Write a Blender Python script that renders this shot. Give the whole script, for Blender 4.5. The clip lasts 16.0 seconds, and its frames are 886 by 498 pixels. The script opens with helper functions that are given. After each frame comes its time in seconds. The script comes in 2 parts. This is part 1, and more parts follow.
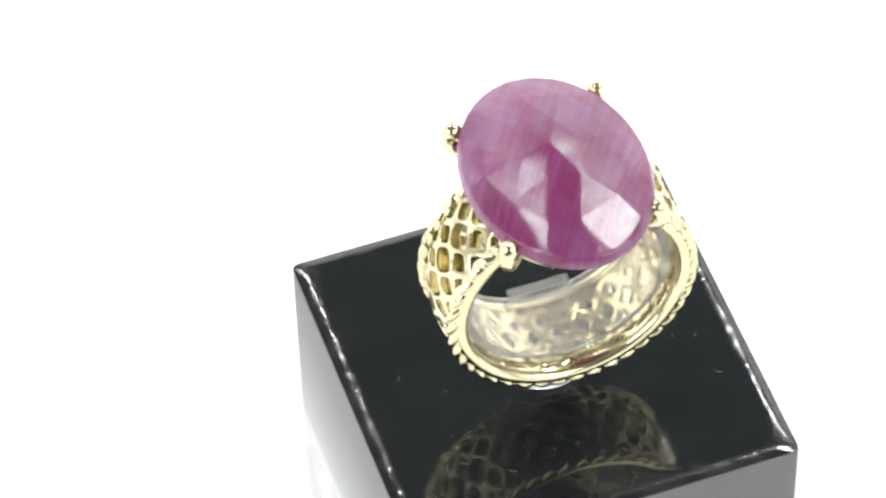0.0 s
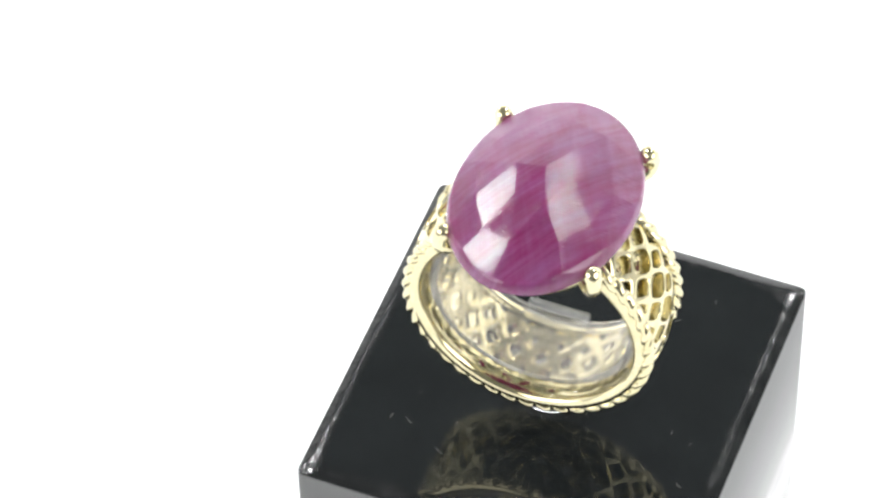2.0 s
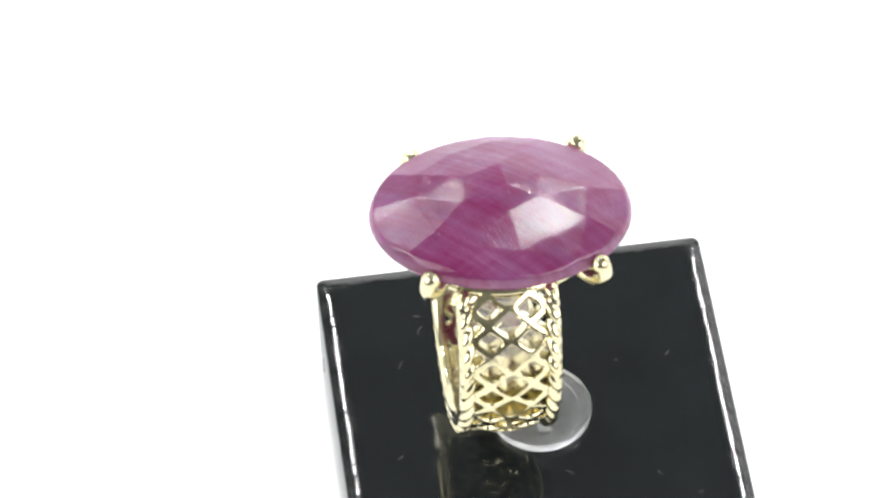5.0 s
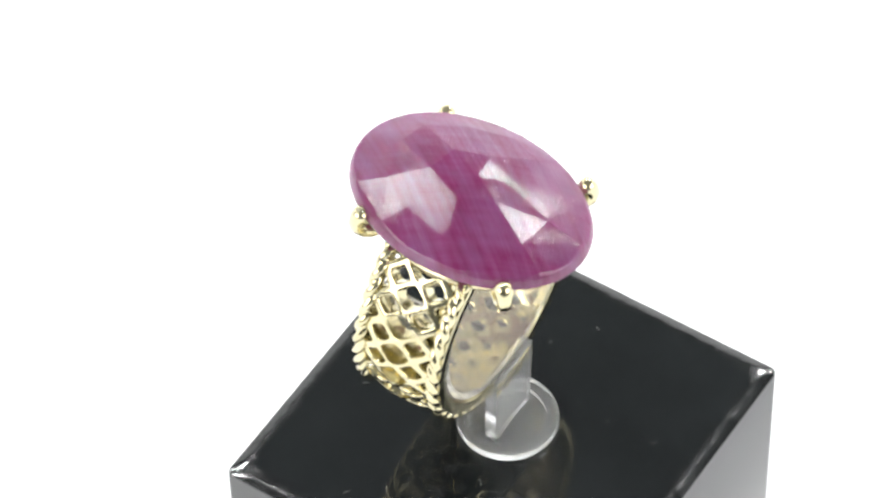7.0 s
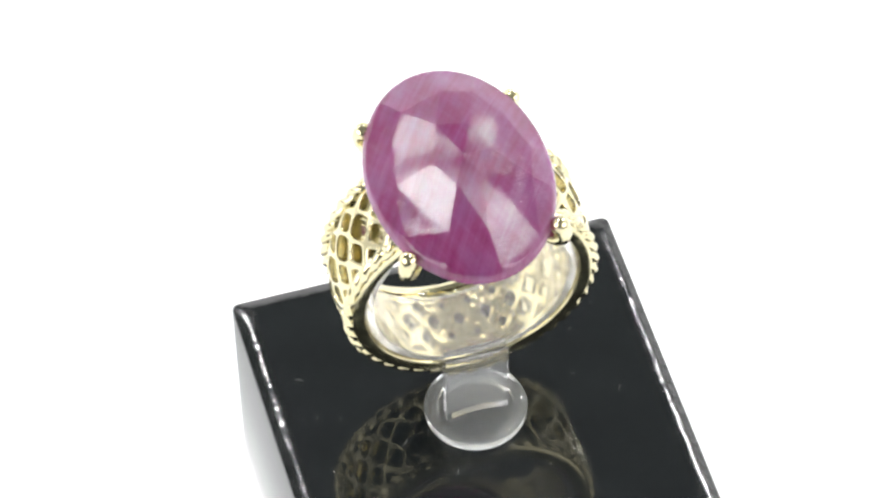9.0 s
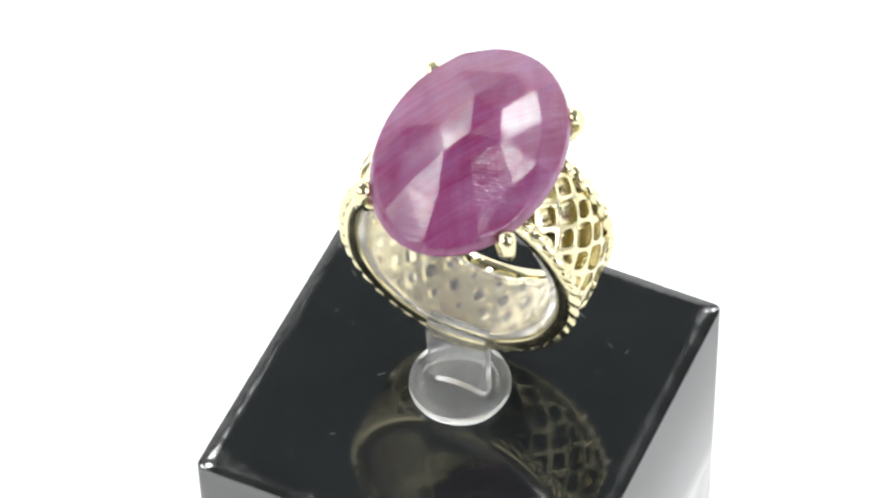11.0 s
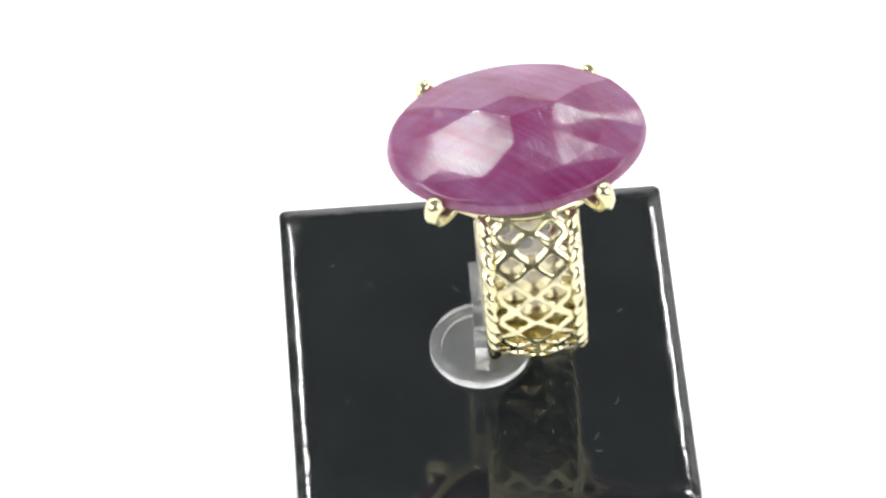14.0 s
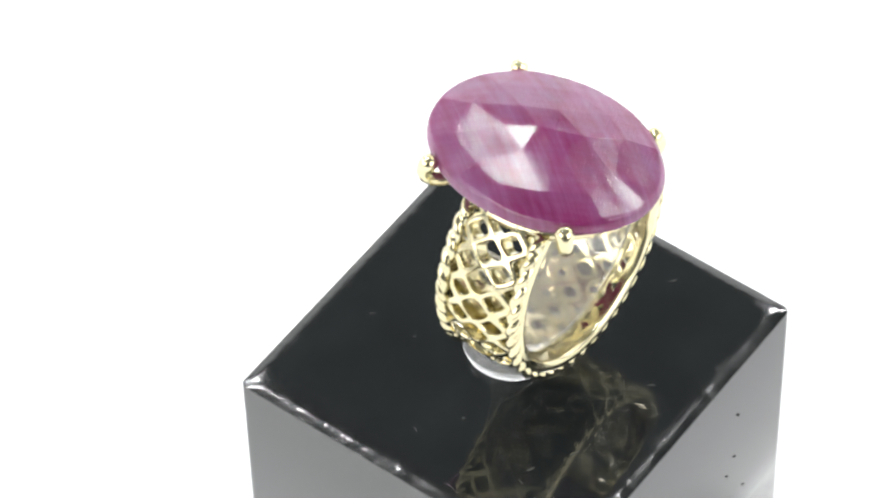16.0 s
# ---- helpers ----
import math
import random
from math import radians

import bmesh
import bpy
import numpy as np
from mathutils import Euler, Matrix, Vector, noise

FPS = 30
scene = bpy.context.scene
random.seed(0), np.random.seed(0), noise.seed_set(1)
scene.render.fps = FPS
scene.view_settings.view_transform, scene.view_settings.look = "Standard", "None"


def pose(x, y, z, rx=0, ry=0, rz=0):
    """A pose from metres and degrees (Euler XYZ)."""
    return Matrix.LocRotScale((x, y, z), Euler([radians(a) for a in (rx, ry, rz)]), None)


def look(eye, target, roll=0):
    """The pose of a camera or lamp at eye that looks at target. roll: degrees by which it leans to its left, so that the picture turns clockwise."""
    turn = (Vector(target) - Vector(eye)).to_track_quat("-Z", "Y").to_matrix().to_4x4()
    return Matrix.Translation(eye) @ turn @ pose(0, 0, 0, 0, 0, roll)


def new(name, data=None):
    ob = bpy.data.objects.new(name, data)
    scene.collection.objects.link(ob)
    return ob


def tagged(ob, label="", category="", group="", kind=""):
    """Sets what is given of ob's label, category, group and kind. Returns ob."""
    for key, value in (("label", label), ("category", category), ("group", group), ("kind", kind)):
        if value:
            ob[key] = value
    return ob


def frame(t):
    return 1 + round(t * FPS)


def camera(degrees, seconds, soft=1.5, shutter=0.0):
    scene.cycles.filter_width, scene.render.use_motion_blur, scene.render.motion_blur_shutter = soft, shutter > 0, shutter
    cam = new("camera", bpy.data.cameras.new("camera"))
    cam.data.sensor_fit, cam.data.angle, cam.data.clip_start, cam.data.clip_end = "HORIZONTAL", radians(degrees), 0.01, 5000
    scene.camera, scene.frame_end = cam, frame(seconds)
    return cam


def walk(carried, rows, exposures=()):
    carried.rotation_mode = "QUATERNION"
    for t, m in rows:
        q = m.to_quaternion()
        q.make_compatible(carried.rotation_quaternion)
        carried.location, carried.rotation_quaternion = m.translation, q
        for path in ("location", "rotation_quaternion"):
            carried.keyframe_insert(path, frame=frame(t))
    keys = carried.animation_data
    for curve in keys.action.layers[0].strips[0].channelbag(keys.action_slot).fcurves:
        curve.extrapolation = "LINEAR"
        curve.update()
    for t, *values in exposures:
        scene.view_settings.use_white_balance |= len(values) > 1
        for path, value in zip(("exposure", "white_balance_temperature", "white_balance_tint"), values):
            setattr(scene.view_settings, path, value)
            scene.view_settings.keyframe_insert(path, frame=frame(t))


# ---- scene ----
cam = camera(11.785, 16.0, soft=2.6)
EYE = (0.0, -0.21135, 0.28310)
AIM = (EYE[0] - 0.01512122, EYE[1] + 0.62315024, EYE[2] - 0.78195596)
VIEW = look(EYE, AIM, -1.5585)
walk(cam, [(0.0, VIEW), (16.0, VIEW)], exposures=[(0.0, 0.17), (16.0, 0.17)])

# the turntable: clockwise seen from above, about the world's z axis
TURN_START, TURN_RATE = 19.6588, 20.36833
MM = 0.001
BLOCK_C = (3.46, 1.72)          # centre of the block, mm
BLOCK_H = 36.0                  # floor below the turning origin, mm
TOP = BLOCK_H + 0.45            # height of the block, mm
RING_C = (3.55, -1.70, 16.4)    # centre of the finger hole, mm
RING_TILT = -2.2                # the ring leans back a little in its clip

# ---- light ----
world = bpy.data.worlds.new("studio")
scene.world = world
world.use_nodes = True
# a pale room, dimmer above the table
wt = world.node_tree
coord = wt.nodes.new("ShaderNodeTexCoord")
split = wt.nodes.new("ShaderNodeSeparateXYZ")
fade = wt.nodes.new("ShaderNodeValToRGB")
fade.color_ramp.elements[0].position, fade.color_ramp.elements[0].color = 0.0, (0.09, 0.09, 0.095, 1)
fade.color_ramp.elements[1].position, fade.color_ramp.elements[1].color = 0.72, (0.200, 0.214, 0.216, 1)
top = fade.color_ramp.elements.new(1.0)
top.color = (0.22, 0.22, 0.23, 1)
wt.links.new(coord.outputs["Generated"], split.inputs[0])
wt.links.new(split.outputs["Z"], fade.inputs[0])
wt.links.new(fade.outputs[0], wt.nodes["Background"].inputs[0])
wt.nodes["Background"].inputs[1].default_value = 1.0


def softbox(name, eye, target, sx, sy, power, colour=(1, 1, 1)):
    lamp = bpy.data.lights.new(name, "AREA")
    lamp.shape, lamp.size, lamp.size_y, lamp.energy, lamp.color = "RECTANGLE", sx, sy, power, colour
    ob = new(name, lamp)
    ob.matrix_world = look(eye, target)
    return ob


# four small lamps high behind the stand, two on each side
softbox("lamp_left", (-0.312, 0.162, 0.629), (0, 0, 0), 0.05, 0.05, 1.5)
softbox("lamp_right", (0.259, 0.141, 0.657), (0, 0, 0), 0.05, 0.05, 1.35)
softbox("lamp_back_left", (-0.30, 0.475, 0.60), (0, 0, 0), 0.045, 0.055, 1.8)
softbox("lamp_back_right", (0.30, 0.545, 0.60), (0, 0, 0), 0.045, 0.055, 1.8)
# two low fill lights beside the camera, added to brighten the gold and stone
for side in (-1, 1):
    softbox("front_fill", (side * 0.52, -0.34, 0.33), (0, 0, 0), 0.52, 0.44, 3.4)

# two unseen lamps added behind the stand to brighten the backdrop and its reflections
for side in (-1, 1):
    softbox("backdrop_fill", (side * 0.38, 0.42, 0.46), (side * 0.30, 0.80, 0.22), 0.12, 0.12, 2.0)

# the lit back corners of the photo tent, as broad dim panels
softbox("tent_panel_left", (-0.66, 0.34, 0.30), (0, 0, 0.02), 0.40, 0.36, 0.8)
softbox("tent_panel_right", (0.57, 0.43, 0.32), (0, 0, 0.02), 0.55, 0.36, 1.0)


# ---- materials ----
def material(name):
    m = bpy.data.materials.new(name)
    m.use_nodes = True
    nt = m.node_tree
    return m, nt, nt.nodes["Principled BSDF"]


def node(nt, kind, **kw):
    n = nt.nodes.new(kind)
    for k, v in kw.items():
        n.inputs[k.replace("_", " ")].default_value = v
    return n


def ramp(nt, stops):
    r = nt.nodes.new("ShaderNodeValToRGB")
    e = r.color_ramp.elements
    while len(e) < len(stops):
        e.new(0.5)
    for el, (pos, col) in zip(e, stops):
        el.position, el.color = pos, (*col, 1)
    return r


def scaled(nt, rot=(0, 0, 0), scale=(1, 1, 1)):
    tc = nt.nodes.new("ShaderNodeTexCoord")
    mp = nt.nodes.new("ShaderNodeMapping")
    mp.vector_type = "TEXTURE"
    mp.inputs["Rotation"].default_value = [radians(a) for a in rot]
    mp.inputs["Scale"].default_value = [1 / c for c in scale]
    nt.links.new(tc.outputs["Object"], mp.inputs["Vector"])
    return mp


def bumped(nt, bsdf, height, strength, dist, before=None):
    b = nt.nodes.new("ShaderNodeBump")
    b.inputs["Strength"].default_value, b.inputs["Distance"].default_value = strength, dist
    nt.links.new(height, b.inputs["Height"])
    if before:
        nt.links.new(before, b.inputs["Normal"])
    nt.links.new(b.outputs[0], bsdf.inputs["Normal"])
    return b.outputs[0]


def make_gold():
    m, nt, b = material("yellow_gold")
    b.inputs["Metallic"].default_value = 1.0
    mp = scaled(nt)
    n = node(nt, "ShaderNodeTexNoise", Scale=900.0, Detail=3.0)
    nt.links.new(mp.outputs[0], n.inputs["Vector"])
    c = ramp(nt, [(0.3, (0.61, 0.550, 0.335)), (0.7, (0.72, 0.655, 0.43))])
    nt.links.new(n.outputs["Fac"], c.inputs[0])
    nt.links.new(c.outputs[0], b.inputs["Base Color"])
    r = ramp(nt, [(0.35, (0.11,) * 3), (0.7, (0.20,) * 3)])
    nt.links.new(n.outputs["Fac"], r.inputs[0])
    nt.links.new(r.outputs[0], b.inputs["Roughness"])
    n2 = node(nt, "ShaderNodeTexNoise", Scale=1600.0, Detail=2.0)
    nt.links.new(mp.outputs[0], n2.inputs["Vector"])
    bumped(nt, b, n2.outputs["Fac"], 0.06, 0.0002)
    return m


def make_ruby():
    """Milky pink-purple corundum with silk: parallel growth lines, darker bands, scuffed facets."""
    m, nt, b = material("striated_pink_corundum")

    def tex(rot, scale, detail=3.0, rough=0.6):
        mp = scaled(nt, (0, 0, rot), scale)
        n = node(nt, "ShaderNodeTexNoise", Scale=1.0, Detail=detail, Roughness=rough)
        nt.links.new(mp.outputs[0], n.inputs["Vector"])
        return n.outputs["Fac"]

    def blend(a, b_, w, mode="MULTIPLY_ADD"):
        k = nt.nodes.new("ShaderNodeMath")
        k.operation = mode
        nt.links.new(a, k.inputs[0])
        k.inputs[1].default_value = w
        if b_ is None:
            k.inputs[2].default_value = 0.0
        else:
            nt.links.new(b_, k.inputs[2])
        return k.outputs[0]
    bands = tex(57, (70, 230, 70), 2.0)
    lines = tex(55, (150, 2300, 150), 3.0, 0.6)
    cross = tex(118, (170, 1700, 170), 2.0)
    cloud = tex(0, (170, 170, 170), 1.0)
    total = blend(bands, blend(lines, blend(cross, blend(cloud, None, 0.20), 0.12), 0.26), 0.40)
    base = ramp(nt, [(0.38, (0.108, 0.004, 0.044)), (0.46, (0.140, 0.015, 0.073)), (0.54, (0.164, 0.033, 0.105)), (0.64, (0.200, 0.070, 0.155))])
    nt.links.new(total, base.inputs[0])
    # lilac silk in drifts
    drift = ramp(nt, [(0.42, (0, 0, 0)), (0.70, (0.42, 0.42, 0.42))])
    nt.links.new(tex(70, (190, 330, 190), 3.0), drift.inputs[0])
    silk = nt.nodes.new("ShaderNodeMixRGB")
    silk.inputs[2].default_value = (0.152, 0.072, 0.170, 1)
    nt.links.new(drift.outputs[0], silk.inputs[0])
    nt.links.new(base.outputs[0], silk.inputs[1])
    nt.links.new(silk.outputs[0], b.inputs["Base Color"])
    b.inputs["Subsurface Weight"].default_value = 0.6
    b.inputs["Subsurface Radius"].default_value = (0.0026, 0.0010, 0.0022)
    b.inputs["Subsurface Scale"].default_value = 1.0
    b.inputs["IOR"].default_value = 1.76
    b.inputs["Specular IOR Level"].default_value = 0.37
    b.inputs["Sheen Weight"].default_value = 0.12
    b.inputs["Sheen Roughness"].default_value = 0.4
    b.inputs["Sheen Tint"].default_value = (0.78, 0.66, 1.0, 1)
    worn = tex(35, (900, 3000, 900), 3.0, 0.6)
    rr = ramp(nt, [(0.35, (0.05,) * 3), (0.65, (0.24,) * 3)])
    nt.links.new(worn, rr.inputs[0])
    nt.links.new(rr.outputs[0], b.inputs["Roughness"])
    n0 = bumped(nt, b, tex(30, (420, 800, 420), 2.0), 0.09, 0.0003)
    n1 = bumped(nt, b, tex(20, (700, 7000, 700), 2.0), 0.30, 0.00009, n0)
    bumped(nt, b, tex(0, (3200, 3200, 3200), 3.0, 0.7), 0.2, 0.00010, n1)
    return m


def make_black(name, ior):
    m, nt, b = material(name)
    mp = scaled(nt)
    n = node(nt, "ShaderNodeTexNoise", Scale=260.0, Detail=4.0)
    nt.links.new(mp.outputs[0], n.inputs["Vector"])
    c = ramp(nt, [(0.3, (0.0075, 0.009, 0.0095)), (0.8, (0.011, 0.013, 0.0135))])
    nt.links.new(n.outputs["Fac"], c.inputs[0])
    nt.links.new(c.outputs[0], b.inputs["Base Color"])
    b.inputs["IOR"].default_value = ior
    r = ramp(nt, [(0.3, (0.03,) * 3), (0.8, (0.10,) * 3)])
    nt.links.new(n.outputs["Fac"], r.inputs[0])
    nt.links.new(r.outputs[0], b.inputs["Roughness"])
    return m


def make_buffed():
    """The block's hand-buffed edge: duller than the faces, with fine rubbing marks."""
    m, nt, b = material("buffed_black_edge")
    mp = scaled(nt)
    n = node(nt, "ShaderNodeTexNoise", Scale=520.0, Detail=4.0, Roughness=0.65)
    nt.links.new(mp.outputs[0], n.inputs["Vector"])
    b.inputs["Base Color"].default_value = (0.005, 0.006, 0.006, 1)
    b.inputs["IOR"].default_value = 1.6
    r = ramp(nt, [(0.35, (0.10,) * 3), (0.7, (0.26,) * 3)])
    nt.links.new(n.outputs["Fac"], r.inputs[0])
    nt.links.new(r.outputs[0], b.inputs["Roughness"])
    n2 = node(nt, "ShaderNodeTexNoise", Scale=900.0, Detail=2.0)
    nt.links.new(mp.outputs[0], n2.inputs["Vector"])
    bumped(nt, b, n2.outputs["Fac"], 0.2, 0.0003)
    return m


def make_clear(name, rough, tint, clear=1.0, ior=1.45):
    m, nt, b = material(name)
    b.inputs["Base Color"].default_value = (*tint, 1)
    b.inputs["Transmission Weight"].default_value = clear
    b.inputs["IOR"].default_value = ior
    b.inputs["Roughness"].default_value = rough
    mp = scaled(nt)
    n = node(nt, "ShaderNodeTexNoise", Scale=700.0, Detail=3.0)
    nt.links.new(mp.outputs[0], n.inputs["Vector"])
    bumped(nt, b, n.outputs["Fac"], 0.2, 0.0002)
    return m


def make_white():
    m, nt, b = material("white_sheet")
    mp = scaled(nt)
    n = node(nt, "ShaderNodeTexNoise", Scale=30.0, Detail=4.0)
    nt.links.new(mp.outputs[0], n.inputs["Vector"])
    c = ramp(nt, [(0.3, (0.89, 0.89, 0.89)), (0.7, (0.93, 0.93, 0.93))])
    nt.links.new(n.outputs["Fac"], c.inputs[0])
    nt.links.new(c.outputs[0], b.inputs["Base Color"])
    b.inputs["Roughness"].default_value = 0.7
    return m


LINT, lint_tree, lint_bsdf = material("grey_lint")
lint_bsdf.inputs["Base Color"].default_value, lint_bsdf.inputs["Roughness"].default_value = (0.09, 0.09, 0.085, 1), 0.9
SCUFF, scuff_tree, scuff_bsdf = material("dull_black_scuff")
scuff_bsdf.inputs["Base Color"].default_value, scuff_bsdf.inputs["Roughness"].default_value = (0.02, 0.02, 0.02, 1), 0.95
scuff_bsdf.inputs["Specular IOR Level"].default_value = 0.1
GOLD, RUBY, WHITE = make_gold(), make_ruby(), make_white()
# same acrylic twice: the sides' IOR is raised to brighten their reflected light
BLACK, BRIGHT_SIDES = make_black("black_acrylic", 1.52), make_black("black_acrylic_bright_sides", 2.0)
BUFFED = make_buffed()
CLEAR = make_clear("clear_plastic", 0.10, (1.0, 0.985, 0.94), 0.88, 1.30)
FROST = make_clear("frosted_plastic", 0.14, (0.97, 0.98, 0.98), 0.92, 1.40)


# ---- helpers for building ----
def part(name, bm, mat, parent, label="", smooth=True, crisp=0):
    """Link a bmesh, given in millimetres in its thing's space, as one mesh under a thing or a part."""
    bmesh.ops.scale(bm, vec=(MM, MM, MM), verts=bm.verts)
    bmesh.ops.recalc_face_normals(bm, faces=bm.faces)
    if crisp:
        for e in bm.edges:
            e.smooth = len(e.link_faces) != 2 or e.calc_face_angle() < radians(crisp)
    me = bpy.data.meshes.new(name)
    bm.to_mesh(me)
    bm.free()
    me.materials.append(mat)
    for p in me.polygons:
        p.use_smooth = smooth
    ob = new(name, me)
    ob.parent = parent
    return tagged(ob, label)


def loft(bm, loops, closed_loop=True, closed_ring=False, caps=False):
    """Join rows of points into quads."""
    rows = [[bm.verts.new(p) for p in loop] for loop in loops]
    n = len(rows[0])
    pairs = list(zip(rows, rows[1:])) + ([(rows[-1], rows[0])] if closed_ring else [])
    for a, b in pairs:
        for i in range(n if closed_loop else n - 1):
            j = (i + 1) % n
            bm.faces.new((a[i], a[j], b[j], b[i]))
    if caps:
        bm.faces.new(rows[0][::-1])
        bm.faces.new(rows[-1])
    return rows


def tube(bm, pts, radii, sides=12, caps=True, flat=1.0):
    """A round bar along a line of points."""
    pts = [Vector(p) for p in pts]
    loops, side = [], None
    for i, p in enumerate(pts):
        d = (pts[min(i + 1, len(pts) - 1)] - pts[max(i - 1, 0)]).normalized()
        if side is None:
            side = d.orthogonal().normalized()
        side = (side - d * side.dot(d)).normalized()
        up = d.cross(side)
        r = radii[i] if isinstance(radii, (list, tuple)) else radii
        loops.append([p + r * (math.cos(a) * side + flat * math.sin(a) * up) for a in [2 * math.pi * k / sides for k in range(sides)]])
    loft(bm, loops, caps=caps)


def on_ring(r, ang, y):
    """A point at radius r and height angle ang (radians, 90 degrees is the top), y along the finger; ring space, origin at the hole's centre."""
    return Vector((r * math.cos(ang), y, r * math.sin(ang)))


# ---- the setting ----
def make_floor():
    bm = bmesh.new()
    loft(bm, [[(x, -2000, -BLOCK_H), (x, 2000, -BLOCK_H)] for x in (-2000, -600, 600, 2000)], closed_loop=False)
    ob = part("floor", bm, WHITE, None)
    return tagged(ob, "plain white seamless sheet under the stand", "floor", kind="structure")


def make_backdrop():
    """A white fabric sheet that stands round the back and the sides of the table, open in front."""
    bm = bmesh.new()
    plan = [(-1000, -250), (-1000, 300), (-1000, 500)]
    plan += [(-700 - 300 * math.cos(a), 500 + 300 * math.sin(a)) for a in [radians(15 * k) for k in range(1, 6)]]
    plan += [(-700, 800), (0, 800), (700, 800)]
    plan += [(700 + 300 * math.sin(a), 500 + 300 * math.cos(a)) for a in [radians(15 * k) for k in range(1, 6)]]
    plan += [(1000, 500), (1000, 300), (1000, -250)]
    rows = []
    for out in (0, 4):
        for z in ((-BLOCK_H + 1, 200, 520) if out == 0 else (520, 200, -BLOCK_H + 1)):
            rows.append([(x * (1 + out / 1000), y + (out if y > 400 else 0), z) for x, y in plan])
    loft(bm, rows, closed_loop=False, closed_ring=True)
    ob = part("backdrop", bm, WHITE, None)
    return tagged(ob, "plain white fabric backdrop round the table", "backdrop", kind="structure")


# ---- the display stand ----
def rounded_block(hx, hy, top, bottom, wear=0.032, side=140):
    """A block with crisp upright edges and a shallow polished bevel round its top."""
    def outline(inset, z, uneven):
        pts, rr = [], 0.6 + 1.0 * inset
        for sx, sy, a0 in ((1, 1, 0), (-1, 1, 90), (-1, -1, 180), (1, -1, 270)):
            for k in range(4):
                a = radians(a0 + 30 * k)
                pts.append(Vector((sx * (hx - rr) + rr * math.cos(a), sy * (hy - rr) + rr * math.sin(a), 0)))
        full = []
        for k in range(16):
            a, b = pts[k], pts[(k + 1) % 16]
            m = side if k % 4 == 3 else 1
            full += [a.lerp(b, i / m) for i in range(m)]
        out = []
        for p in full:
            w = uneven * (noise.noise(p * 0.7) + 0.5 * noise.noise(p * 2.1))
            q = inset * (1 + w)
            out.append((p.x * (1 - q / hx), p.y * (1 - q / hy), z - 0.10 * inset * w))
        return out
    bm = bmesh.new()
    loops = [outline(0, bottom, 0), outline(0, (top + bottom) / 2, 0)]
    edge = ((0.0, 0.42), (0.03, 0.37), (0.1, 0.34), (0.25, 0.29), (0.5, 0.18), (0.75, 0.098), (1.0, 0.046), (1.25, 0.018), (1.55, 0.005), (1.9, 0.0))
    for k, (inset, drop) in enumerate(edge):
        loops.append(outline(inset, top - drop, wear if 2 < k < 9 else 0.0))
    loops.append(outline(2.3, top, 0))
    loft(bm, loops, caps=True)
    return bm


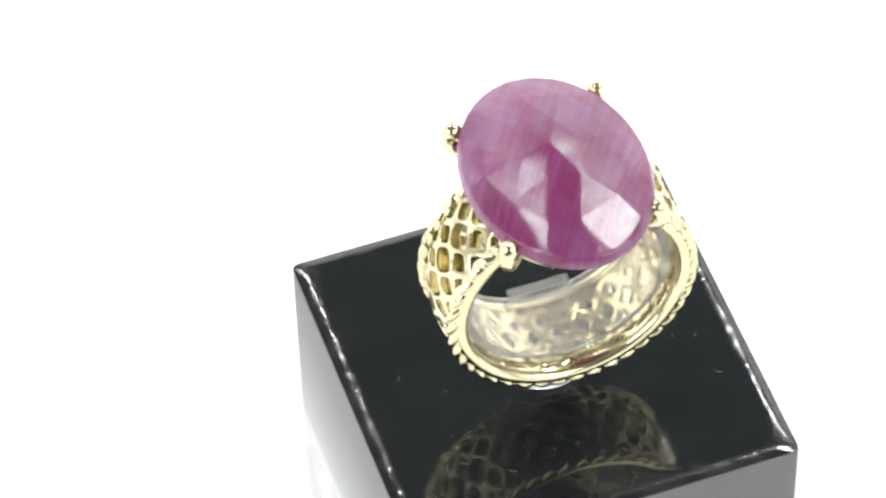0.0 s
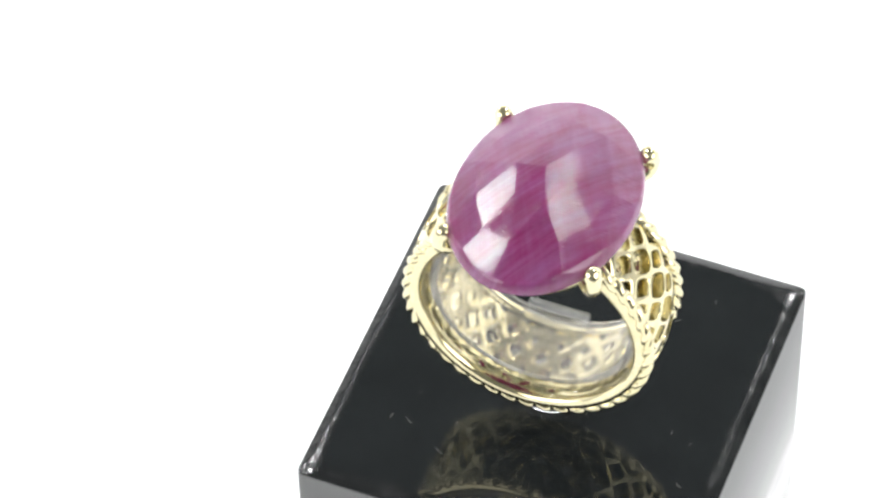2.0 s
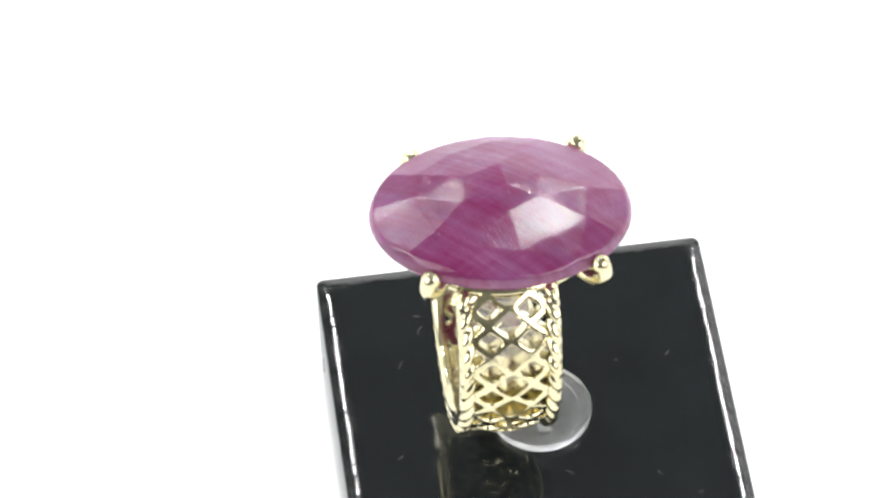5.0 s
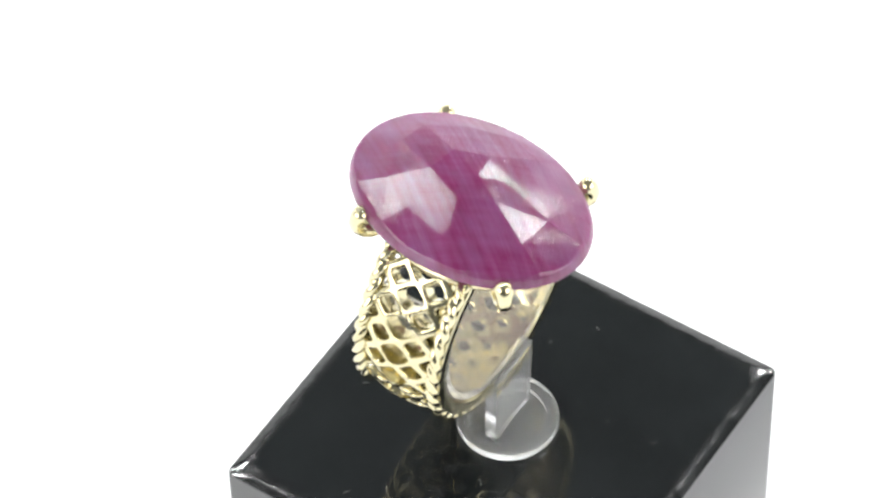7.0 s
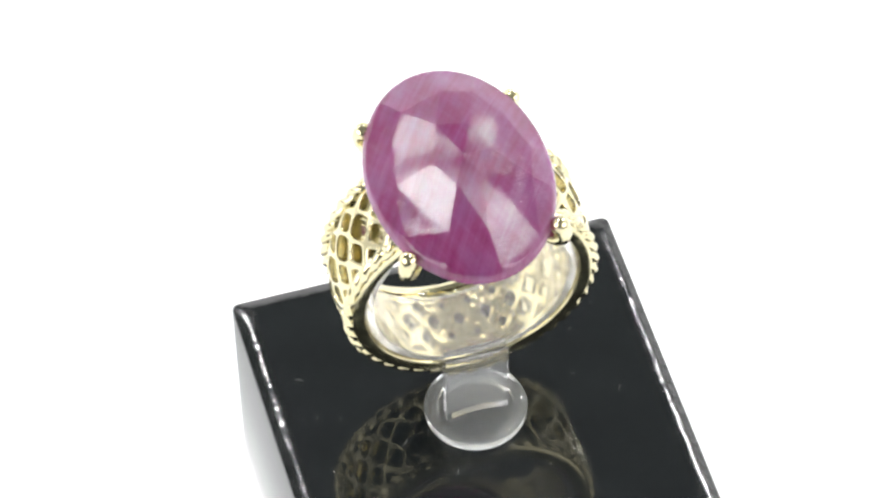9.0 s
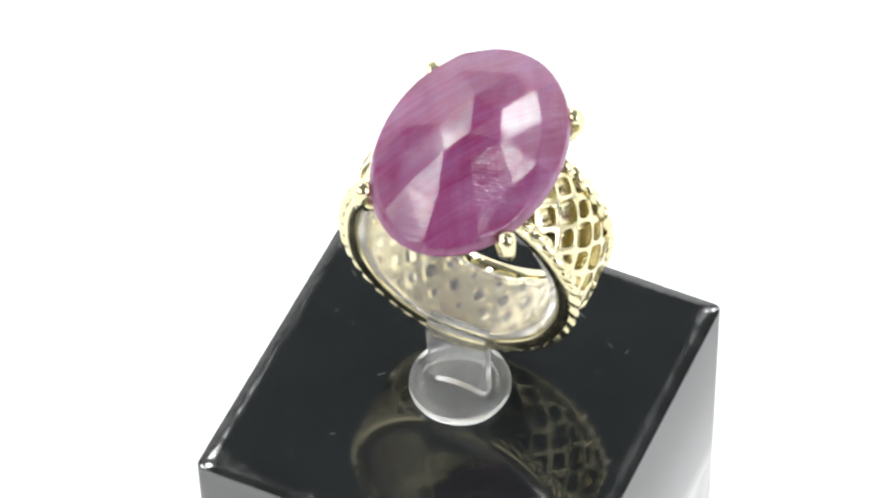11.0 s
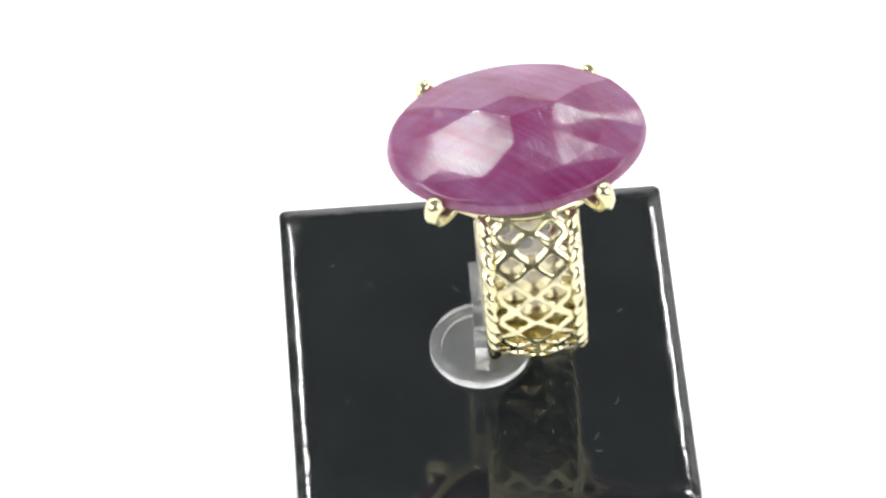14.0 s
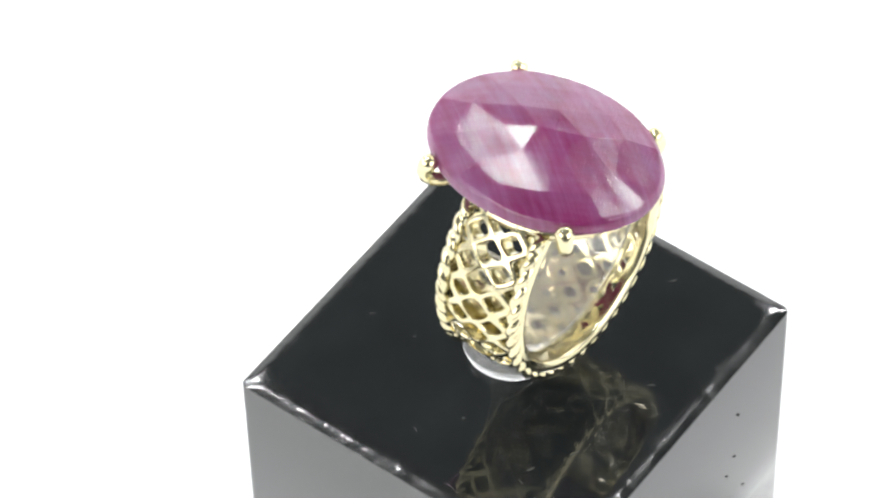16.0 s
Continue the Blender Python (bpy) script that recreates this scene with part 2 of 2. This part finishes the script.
def make_stand():
    stand = new("display_stand")
    tagged(stand, "glossy black acrylic block with a clear plastic ring clip", "display stand")
    bm = rounded_block(16.46, 16.26, TOP - BLOCK_H, -BLOCK_H)
    bmesh.ops.translate(bm, verts=bm.verts, vec=(0, 0, BLOCK_H))
    block = part("block", bm, BLACK, stand, "polished black acrylic block with worn edges")
    block.data.materials.append(BUFFED)
    # upright faces take the copy with boosted reflection, so they look lighter
    block.data.materials.append(BRIGHT_SIDES)
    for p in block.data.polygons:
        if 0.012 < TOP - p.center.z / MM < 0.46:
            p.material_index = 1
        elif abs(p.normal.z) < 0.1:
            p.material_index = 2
    # foot disc with a raised rim
    bm = bmesh.new()
    prof = [(0.01, 0.34), (2.5, 0.34), (3.0, 0.36), (3.12, 0.44), (3.2, 0.72), (3.3, 0.78), (3.42, 0.74), (3.5, 0.80), (3.58, 0.98), (3.7, 1.04), (3.9, 1.04), (4.08, 0.94), (4.2, 0.72), (4.2, 0.25), (4.08, 0.03), (0.01, 0.03)]
    loft(bm, [[(r * math.cos(a), 0.35 + r * math.sin(a), TOP + z) for a in [2 * math.pi * k / 64 for k in range(64)]] for r, z in prof])
    bmesh.ops.remove_doubles(bm, verts=bm.verts, dist=0.05)
    clip = part("ring_clip", bm, FROST, stand, "clear plastic clip with a round foot", crisp=30)
    # the sprung band inside the ring
    cx, cy, cz = RING_C[0] - BLOCK_C[0], RING_C[1] - BLOCK_C[1], RING_C[2] + BLOCK_H
    bm = bmesh.new()
    loops = []
    for k in range(73):
        a = radians(-90 - 125 + 250 * k / 72)
        loops.append([Vector((cx, cy, cz)) + on_ring(r, a, y) for r, y in ((8.70, -2.3), (8.70, 3.6), (8.60, 3.75), (8.1, 3.75), (8.0, 3.6), (8.0, -2.3), (8.1, -2.45), (8.6, -2.45))])
    loft(bm, loops, caps=True)
    part("spring_band", bm, CLEAR, clip, crisp=30)
    # the upright stem: a flat plate from the foot to the band
    bm = bmesh.new()
    hw, th = 2.6, 0.52
    path = [(0.35, 0.34), (0.40, 3.0), (0.50, 6.0), (0.55, 8.35)]
    across = [-hw + 2 * hw * k / 10 for k in range(11)]
    arch = [0.34 * max(0.0, 1 - (x / (0.8 * hw)) ** 2) for x in across]
    loft(bm, [[(x, y - th, TOP + z + (a if z < 1 else 0)) for x, a in zip(across, arch)] + [(x, y + th, TOP + z + (a if z < 1 else 0)) for x, a in zip(across[::-1], arch)] for y, z in path], caps=True)
    part("stem", bm, FROST, clip, smooth=False)
    # nicks on one side of the block, and lint on its top
    for x, z, w, h, lean in ((-12.1, -5.9, 0.4, 2.3, 8), (9.0, -6.5, 0.25, 0.9, -25), (8.8, -12.2, 0.22, 0.7, -35), (7.8, -14.0, 0.2, 0.8, -30), (10.5, -18.2, 0.2, 0.7, -40)):
        bm = bmesh.new()
        tube(bm, [(0, 0, -h / 2), (w * 0.3, 0, -h / 5), (-w * 0.2, 0, h / 4), (0, 0, h / 2)], [w * 0.25, w * 0.5, w * 0.45, w * 0.2], sides=8)
        bmesh.ops.scale(bm, vec=(1, 0.15, 1), verts=bm.verts)
        bmesh.ops.rotate(bm, verts=bm.verts, cent=(0, 0, 0), matrix=Matrix.Rotation(radians(lean), 3, "Y"))
        bmesh.ops.translate(bm, verts=bm.verts, vec=(x, -16.27, BLOCK_H + z))
        part("nick", bm, SCUFF, stand, "dark scuff")
    rnd = random.Random(4)
    bm = bmesh.new()
    spots = [(10.8, -2.0), (-9.8, -5.4), (-9.7, -8.4), (-11.2, -8.4), (12.6, -2.6), (-6.3, -10.4), (9.8, 12.0), (6.4, 1.9), (-4.3, 7.3), (-11.9, 1.6), (-8.7, -0.9), (-4.4, 11.6), (13.0, -6.8), (3.0, -11.5), (7.5, 9.0)]
    for x, y in spots:
        a, ln = rnd.uniform(0, 6.28), rnd.uniform(0.25, 1.0)
        bend = rnd.uniform(-0.5, 0.5)
        pts = [(x + ln * u * math.cos(a) - bend * u * u * math.sin(a), y + ln * u * math.sin(a) + bend * u * u * math.cos(a), TOP + 0.03) for u in (-0.5, -0.2, 0.1, 0.3, 0.5)]
        tube(bm, pts, [0.015, 0.03, 0.035, 0.03, 0.015], sides=6)
    for k in range(60):
        x, y, r = rnd.uniform(-14, 14), rnd.uniform(-14, 14), rnd.uniform(0.02, 0.05)
        bmesh.ops.create_icosphere(bm, subdivisions=1, radius=r, matrix=Matrix.Translation((x, y, TOP + r * 0.6)))
    tagged(part("lint", bm, LINT, stand, "pale specks of dust and lint"), kind="stuff")
    return stand


# ---- the ring ----
R_IN, R_ROPE, R_CREST = 8.8, 9.98, 10.55
HALF_W = 3.95
CELLS = 25
HX = 1.57
CUT = 56.0   # the pierced band stops this many degrees above the horizontal


def crest(y):
    return R_CREST - 0.55 * (abs(y) / 3.2) ** 2


def make_band(ring):
    """The pierced band: a diamond lattice of rounded wires round the finger, flat inside."""
    bm = bmesh.new()
    step = 2 * math.pi / CELLS
    q = 4
    lim = 3.05
    for row in range(2 * CELLS):
        ang0 = row * step / 2 - math.pi / 2
        deg = (math.degrees(ang0) + 360) % 360
        if 90 - (90 - CUT) < deg < 90 + (90 - CUT):
            continue
        cols = (-2, 0, 2) if row % 2 == 0 else (-1, 1)
        for c in cols:
            corners = [(1, 0), (0, 1), (-1, 0), (0, -1)]
            edge = []
            for i in range(4):
                a, b = Vector(corners[i]), Vector(corners[(i + 1) % 4])
                edge += [a.lerp(b, k / q) for k in range(q)]
            size, taper = ((0.80, 0.87), (0.57, 0.80), (0.60, 0.70))[abs(c)]
            low = max(0.0, -math.sin(ang0))
            taper *= 1 - 0.4 * low ** 2
            hole = []
            for e in edge:
                ang = math.atan2(e.y, e.x)
                p = 1.5 if c == 0 else 1.35
                rad = (abs(math.cos(ang)) ** p + abs(math.sin(ang)) ** p) ** (-1 / p)
                hole.append(Vector((rad * math.cos(ang) * size, rad * math.sin(ang) * size)))

            def at(v, lift, inner=None):
                y = max(-lim, min(lim, (c + v.x) * HX))
                r = inner if inner else crest(y) + lift
                return on_ring(r, ang0 + v.y * step / 2, y)
            mid = [e.lerp(h, 0.55) for e, h in zip(edge, hole)]
            brow = [e.lerp(h, 0.84) for e, h in zip(edge, hole)]
            back = R_IN + 0.12
            loops = [[at(v, 0, back) for v in edge], [at(e.lerp(h * taper, 0.85), 0, back) for e, h in zip(edge, hole)], [at(v * taper, 0, back + 0.05) for v in hole], [at(v * taper, 0, back + 0.35) for v in hole],
                     [at(v, -0.24) for v in hole], [at(v * 1.03, -0.10) for v in hole], [at(v, -0.03) for v in brow], [at(v, 0) for v in mid], [at(v, 0) for v in edge]]
            loft(bm, loops)
    bmesh.ops.remove_doubles(bm, verts=bm.verts, dist=0.01)
    bmesh.ops.dissolve_degenerate(bm, edges=bm.edges, dist=0.005)
    return part("pierced_band", bm, GOLD, ring, "openwork diamond lattice band", crisp=42)


def make_rope(ring, side):
    """A twisted wire along one edge of the band."""
    bm = bmesh.new()
    n, m = 480, 14
    a0, a1 = radians(180 - CUT - 360), radians(CUT)
    loops = []
    for i in range(n + 1):
        a = a0 + (a1 - a0) * i / n
        loop = []
        for k in range(m):
            t = 2 * math.pi * k / m
            r = 0.58 * (0.54 + 0.46 * abs(math.cos(t * side + 21 * a)))
            loop.append(on_ring(R_ROPE + r * math.cos(t), a, side * 3.38 + r * 1.05 * math.sin(t)))
        loops.append(loop)
    loft(bm, loops, caps=True)
    return part("rope_edge", bm, GOLD, ring, "twisted gold wire edge")


def make_rim(ring, side):
    """The smooth polished lip at one face of the band, round the whole finger hole."""
    bm = bmesh.new()
    loops = []
    if side < 0:
        prof = [(R_IN, 3.1), (R_IN, 3.55), (R_IN + 0.12, 3.85), (R_IN + 0.4, 3.98), (R_IN + 0.85, 3.95), (R_IN + 1.1, 3.75), (R_IN + 1.1, 3.2), (R_IN + 0.5, 3.1)]
    else:
        prof = [(R_IN, 3.1), (R_IN, 3.8), (R_IN + 0.05, 3.93), (R_IN + 0.14, 3.97), (R_IN + 0.96, 3.97), (R_IN + 1.06, 3.93), (R_IN + 1.1, 3.8), (R_IN + 1.1, 3.2), (R_IN + 0.5, 3.1)]
    a0, a1 = radians(180 - CUT - 360), radians(CUT)
    for i in range(121):
        a = a0 + (a1 - a0) * i / 120
        loops.append([on_ring(r, a, side * y) for r, y in prof])
    loft(bm, loops, caps=True)
    return part("rim", bm, GOLD, ring, "smooth polished gold rim", crisp=50)


STONE_C = (0.05, 0.27, 10.42)    # girdle's centre in ring space
SA, SB = 7.30, 10.22             # half axes across and along the finger


def make_stone(ring):
    """An oval rose-cut stone, unevenly hand cut: six facets round the apex, a belt of twelve corners, an outer row, girdle and shallow back."""
    cut = [(0.055, 135)] + list(zip((0.30, 0.30, 0.325, 0.36, 0.34, 0.335), (5, 64, 124, 178, 230, 293)))
    belt = list(zip((0.69, 0.715, 0.66, 0.70, 0.66, 0.77, 0.745, 0.80, 0.715, 0.73, 0.675, 0.69), (-25, 6, 32, 60, 94, 127, 158, 179, 207, 237, 264, 307)))
    edge = [(0.95, a) for r, a in belt]
    # how far each corner of the hand cut lies above or below an even dome
    lift = (0.1, -0.15, 0.02, -0.11, 0.11, -0.03, 0.15)
    lift += (-0.24, -0.27, -0.28, -0.02, 0.0, -0.18, 0.02, 0.19, 0.0, -0.08, -0.09, 0.11)
    lift += (0.14, -0.15, 0.07, 0.0, 0.09, 0.03, 0.0, 0.03, -0.28, 0.02, -0.22, 0.28)
    marks = [(r, a, 0.6 * up + float(np.interp(r, (0, 0.3, 0.7, 0.95), (3.30, 3.02, 2.12, 1.12)))) for (r, a), up in zip(cut + belt + edge, lift)]
    for rad, z, n in ((0.969, 0.90, 48), (0.982, 0.70, 56), (0.993, 0.42, 56), (1.0, 0.12, 56), (0.988, -0.25, 56), (0.86, -1.0, 24), (0.45, -1.8, 12)):
        marks += [(rad, 360 * k / n, z) for k in range(n)]
    pts = []
    for r, a, z in marks:
        x, y = SA * r * math.cos(radians(a)), SB * r * math.sin(radians(a))
        pts.append((STONE_C[0] + x, STONE_C[1] + y, STONE_C[2] + z - 0.026 * y))
    bm = bmesh.new()
    vs = [bm.verts.new(p) for p in pts]
    bmesh.ops.convex_hull(bm, input=vs)
    bmesh.ops.delete(bm, geom=[v for v in bm.verts if not v.link_faces], context="VERTS")
    bmesh.ops.dissolve_limit(bm, angle_limit=radians(1.2), verts=bm.verts, edges=bm.edges)
    bmesh.ops.bevel(bm, geom=[e for e in bm.edges], offset=0.045, segments=1, affect="EDGES", clamp_overlap=True)
    return part("gemstone", bm, RUBY, ring, "oval faceted pink-purple striated gemstone", smooth=False)


def make_prong(ring, sx, sy):
    px, py = sx * 5.95, 0.57 + sy * 6.4
    zb = 10.0
    mid = STONE_C[1]
    bm = bmesh.new()
    line = [(k * px, mid + k * (py - mid), zb + z) for k, z in ((0.76, -1.0), (0.84, -1.28), (0.92, -1.32), (0.99, -1.12), (1.045, -0.65), (1.06, -0.05), (1.045, 0.40), (1.02, 0.70), (0.99, 0.96), (0.97, 1.18), (0.96, 1.25))]
    tube(bm, line, [0.45, 0.52, 0.58, 0.62, 0.62, 0.62, 0.66, 0.75, 0.74, 0.46, 0.08], sides=16)
    return part("prong", bm, GOLD, ring, "rounded gold claw")


def make_gallery(ring):
    """The oval rail below the stone that carries the claws."""
    bm = bmesh.new()
    loops = []
    for k in range(96):
        a = 2 * math.pi * k / 96
        c = Vector((STONE_C[0] + SA * 0.80 * math.cos(a), STONE_C[1] + SB * 0.72 * math.sin(a), 8.2))
        out = Vector((math.cos(a), math.sin(a), 0))
        loops.append([c + out * (0.45 * math.cos(t)) + Vector((0, 0, 0.5 * math.sin(t))) for t in [2 * math.pi * j / 10 for j in range(10)]])
    loft(bm, loops, closed_ring=True)
    return part("gallery_rail", bm, GOLD, ring)


def make_ring():
    ring = new("ring")
    tagged(ring, "yellow gold openwork ring with a large oval pink-purple stone", "ring")
    make_stone(ring)
    make_band(ring)
    for side in (-1, 1):
        make_rope(ring, side)
        make_rim(ring, side)
    make_gallery(ring)
    for sx in (-1, 1):
        for sy in (-1, 1):
            make_prong(ring, sx, sy)
    return ring


floor = make_floor()
backdrop = make_backdrop()
stand = make_stand()
ring = make_ring()


def motions():
    """The turntable carries the stand and the ring round at an even pace."""
    rows_stand, rows_ring = [], []
    for k in range(65):
        t = k * 0.25
        turn = pose(0, 0, 0, 0, 0, TURN_START - TURN_RATE * t)
        rows_stand.append((t, turn @ pose(BLOCK_C[0] * MM, BLOCK_C[1] * MM, -BLOCK_H * MM)))
        rows_ring.append((t, turn @ pose(RING_C[0] * MM, RING_C[1] * MM, RING_C[2] * MM, RING_TILT)))
    walk(stand, rows_stand)
    walk(ring, rows_ring)


motions()
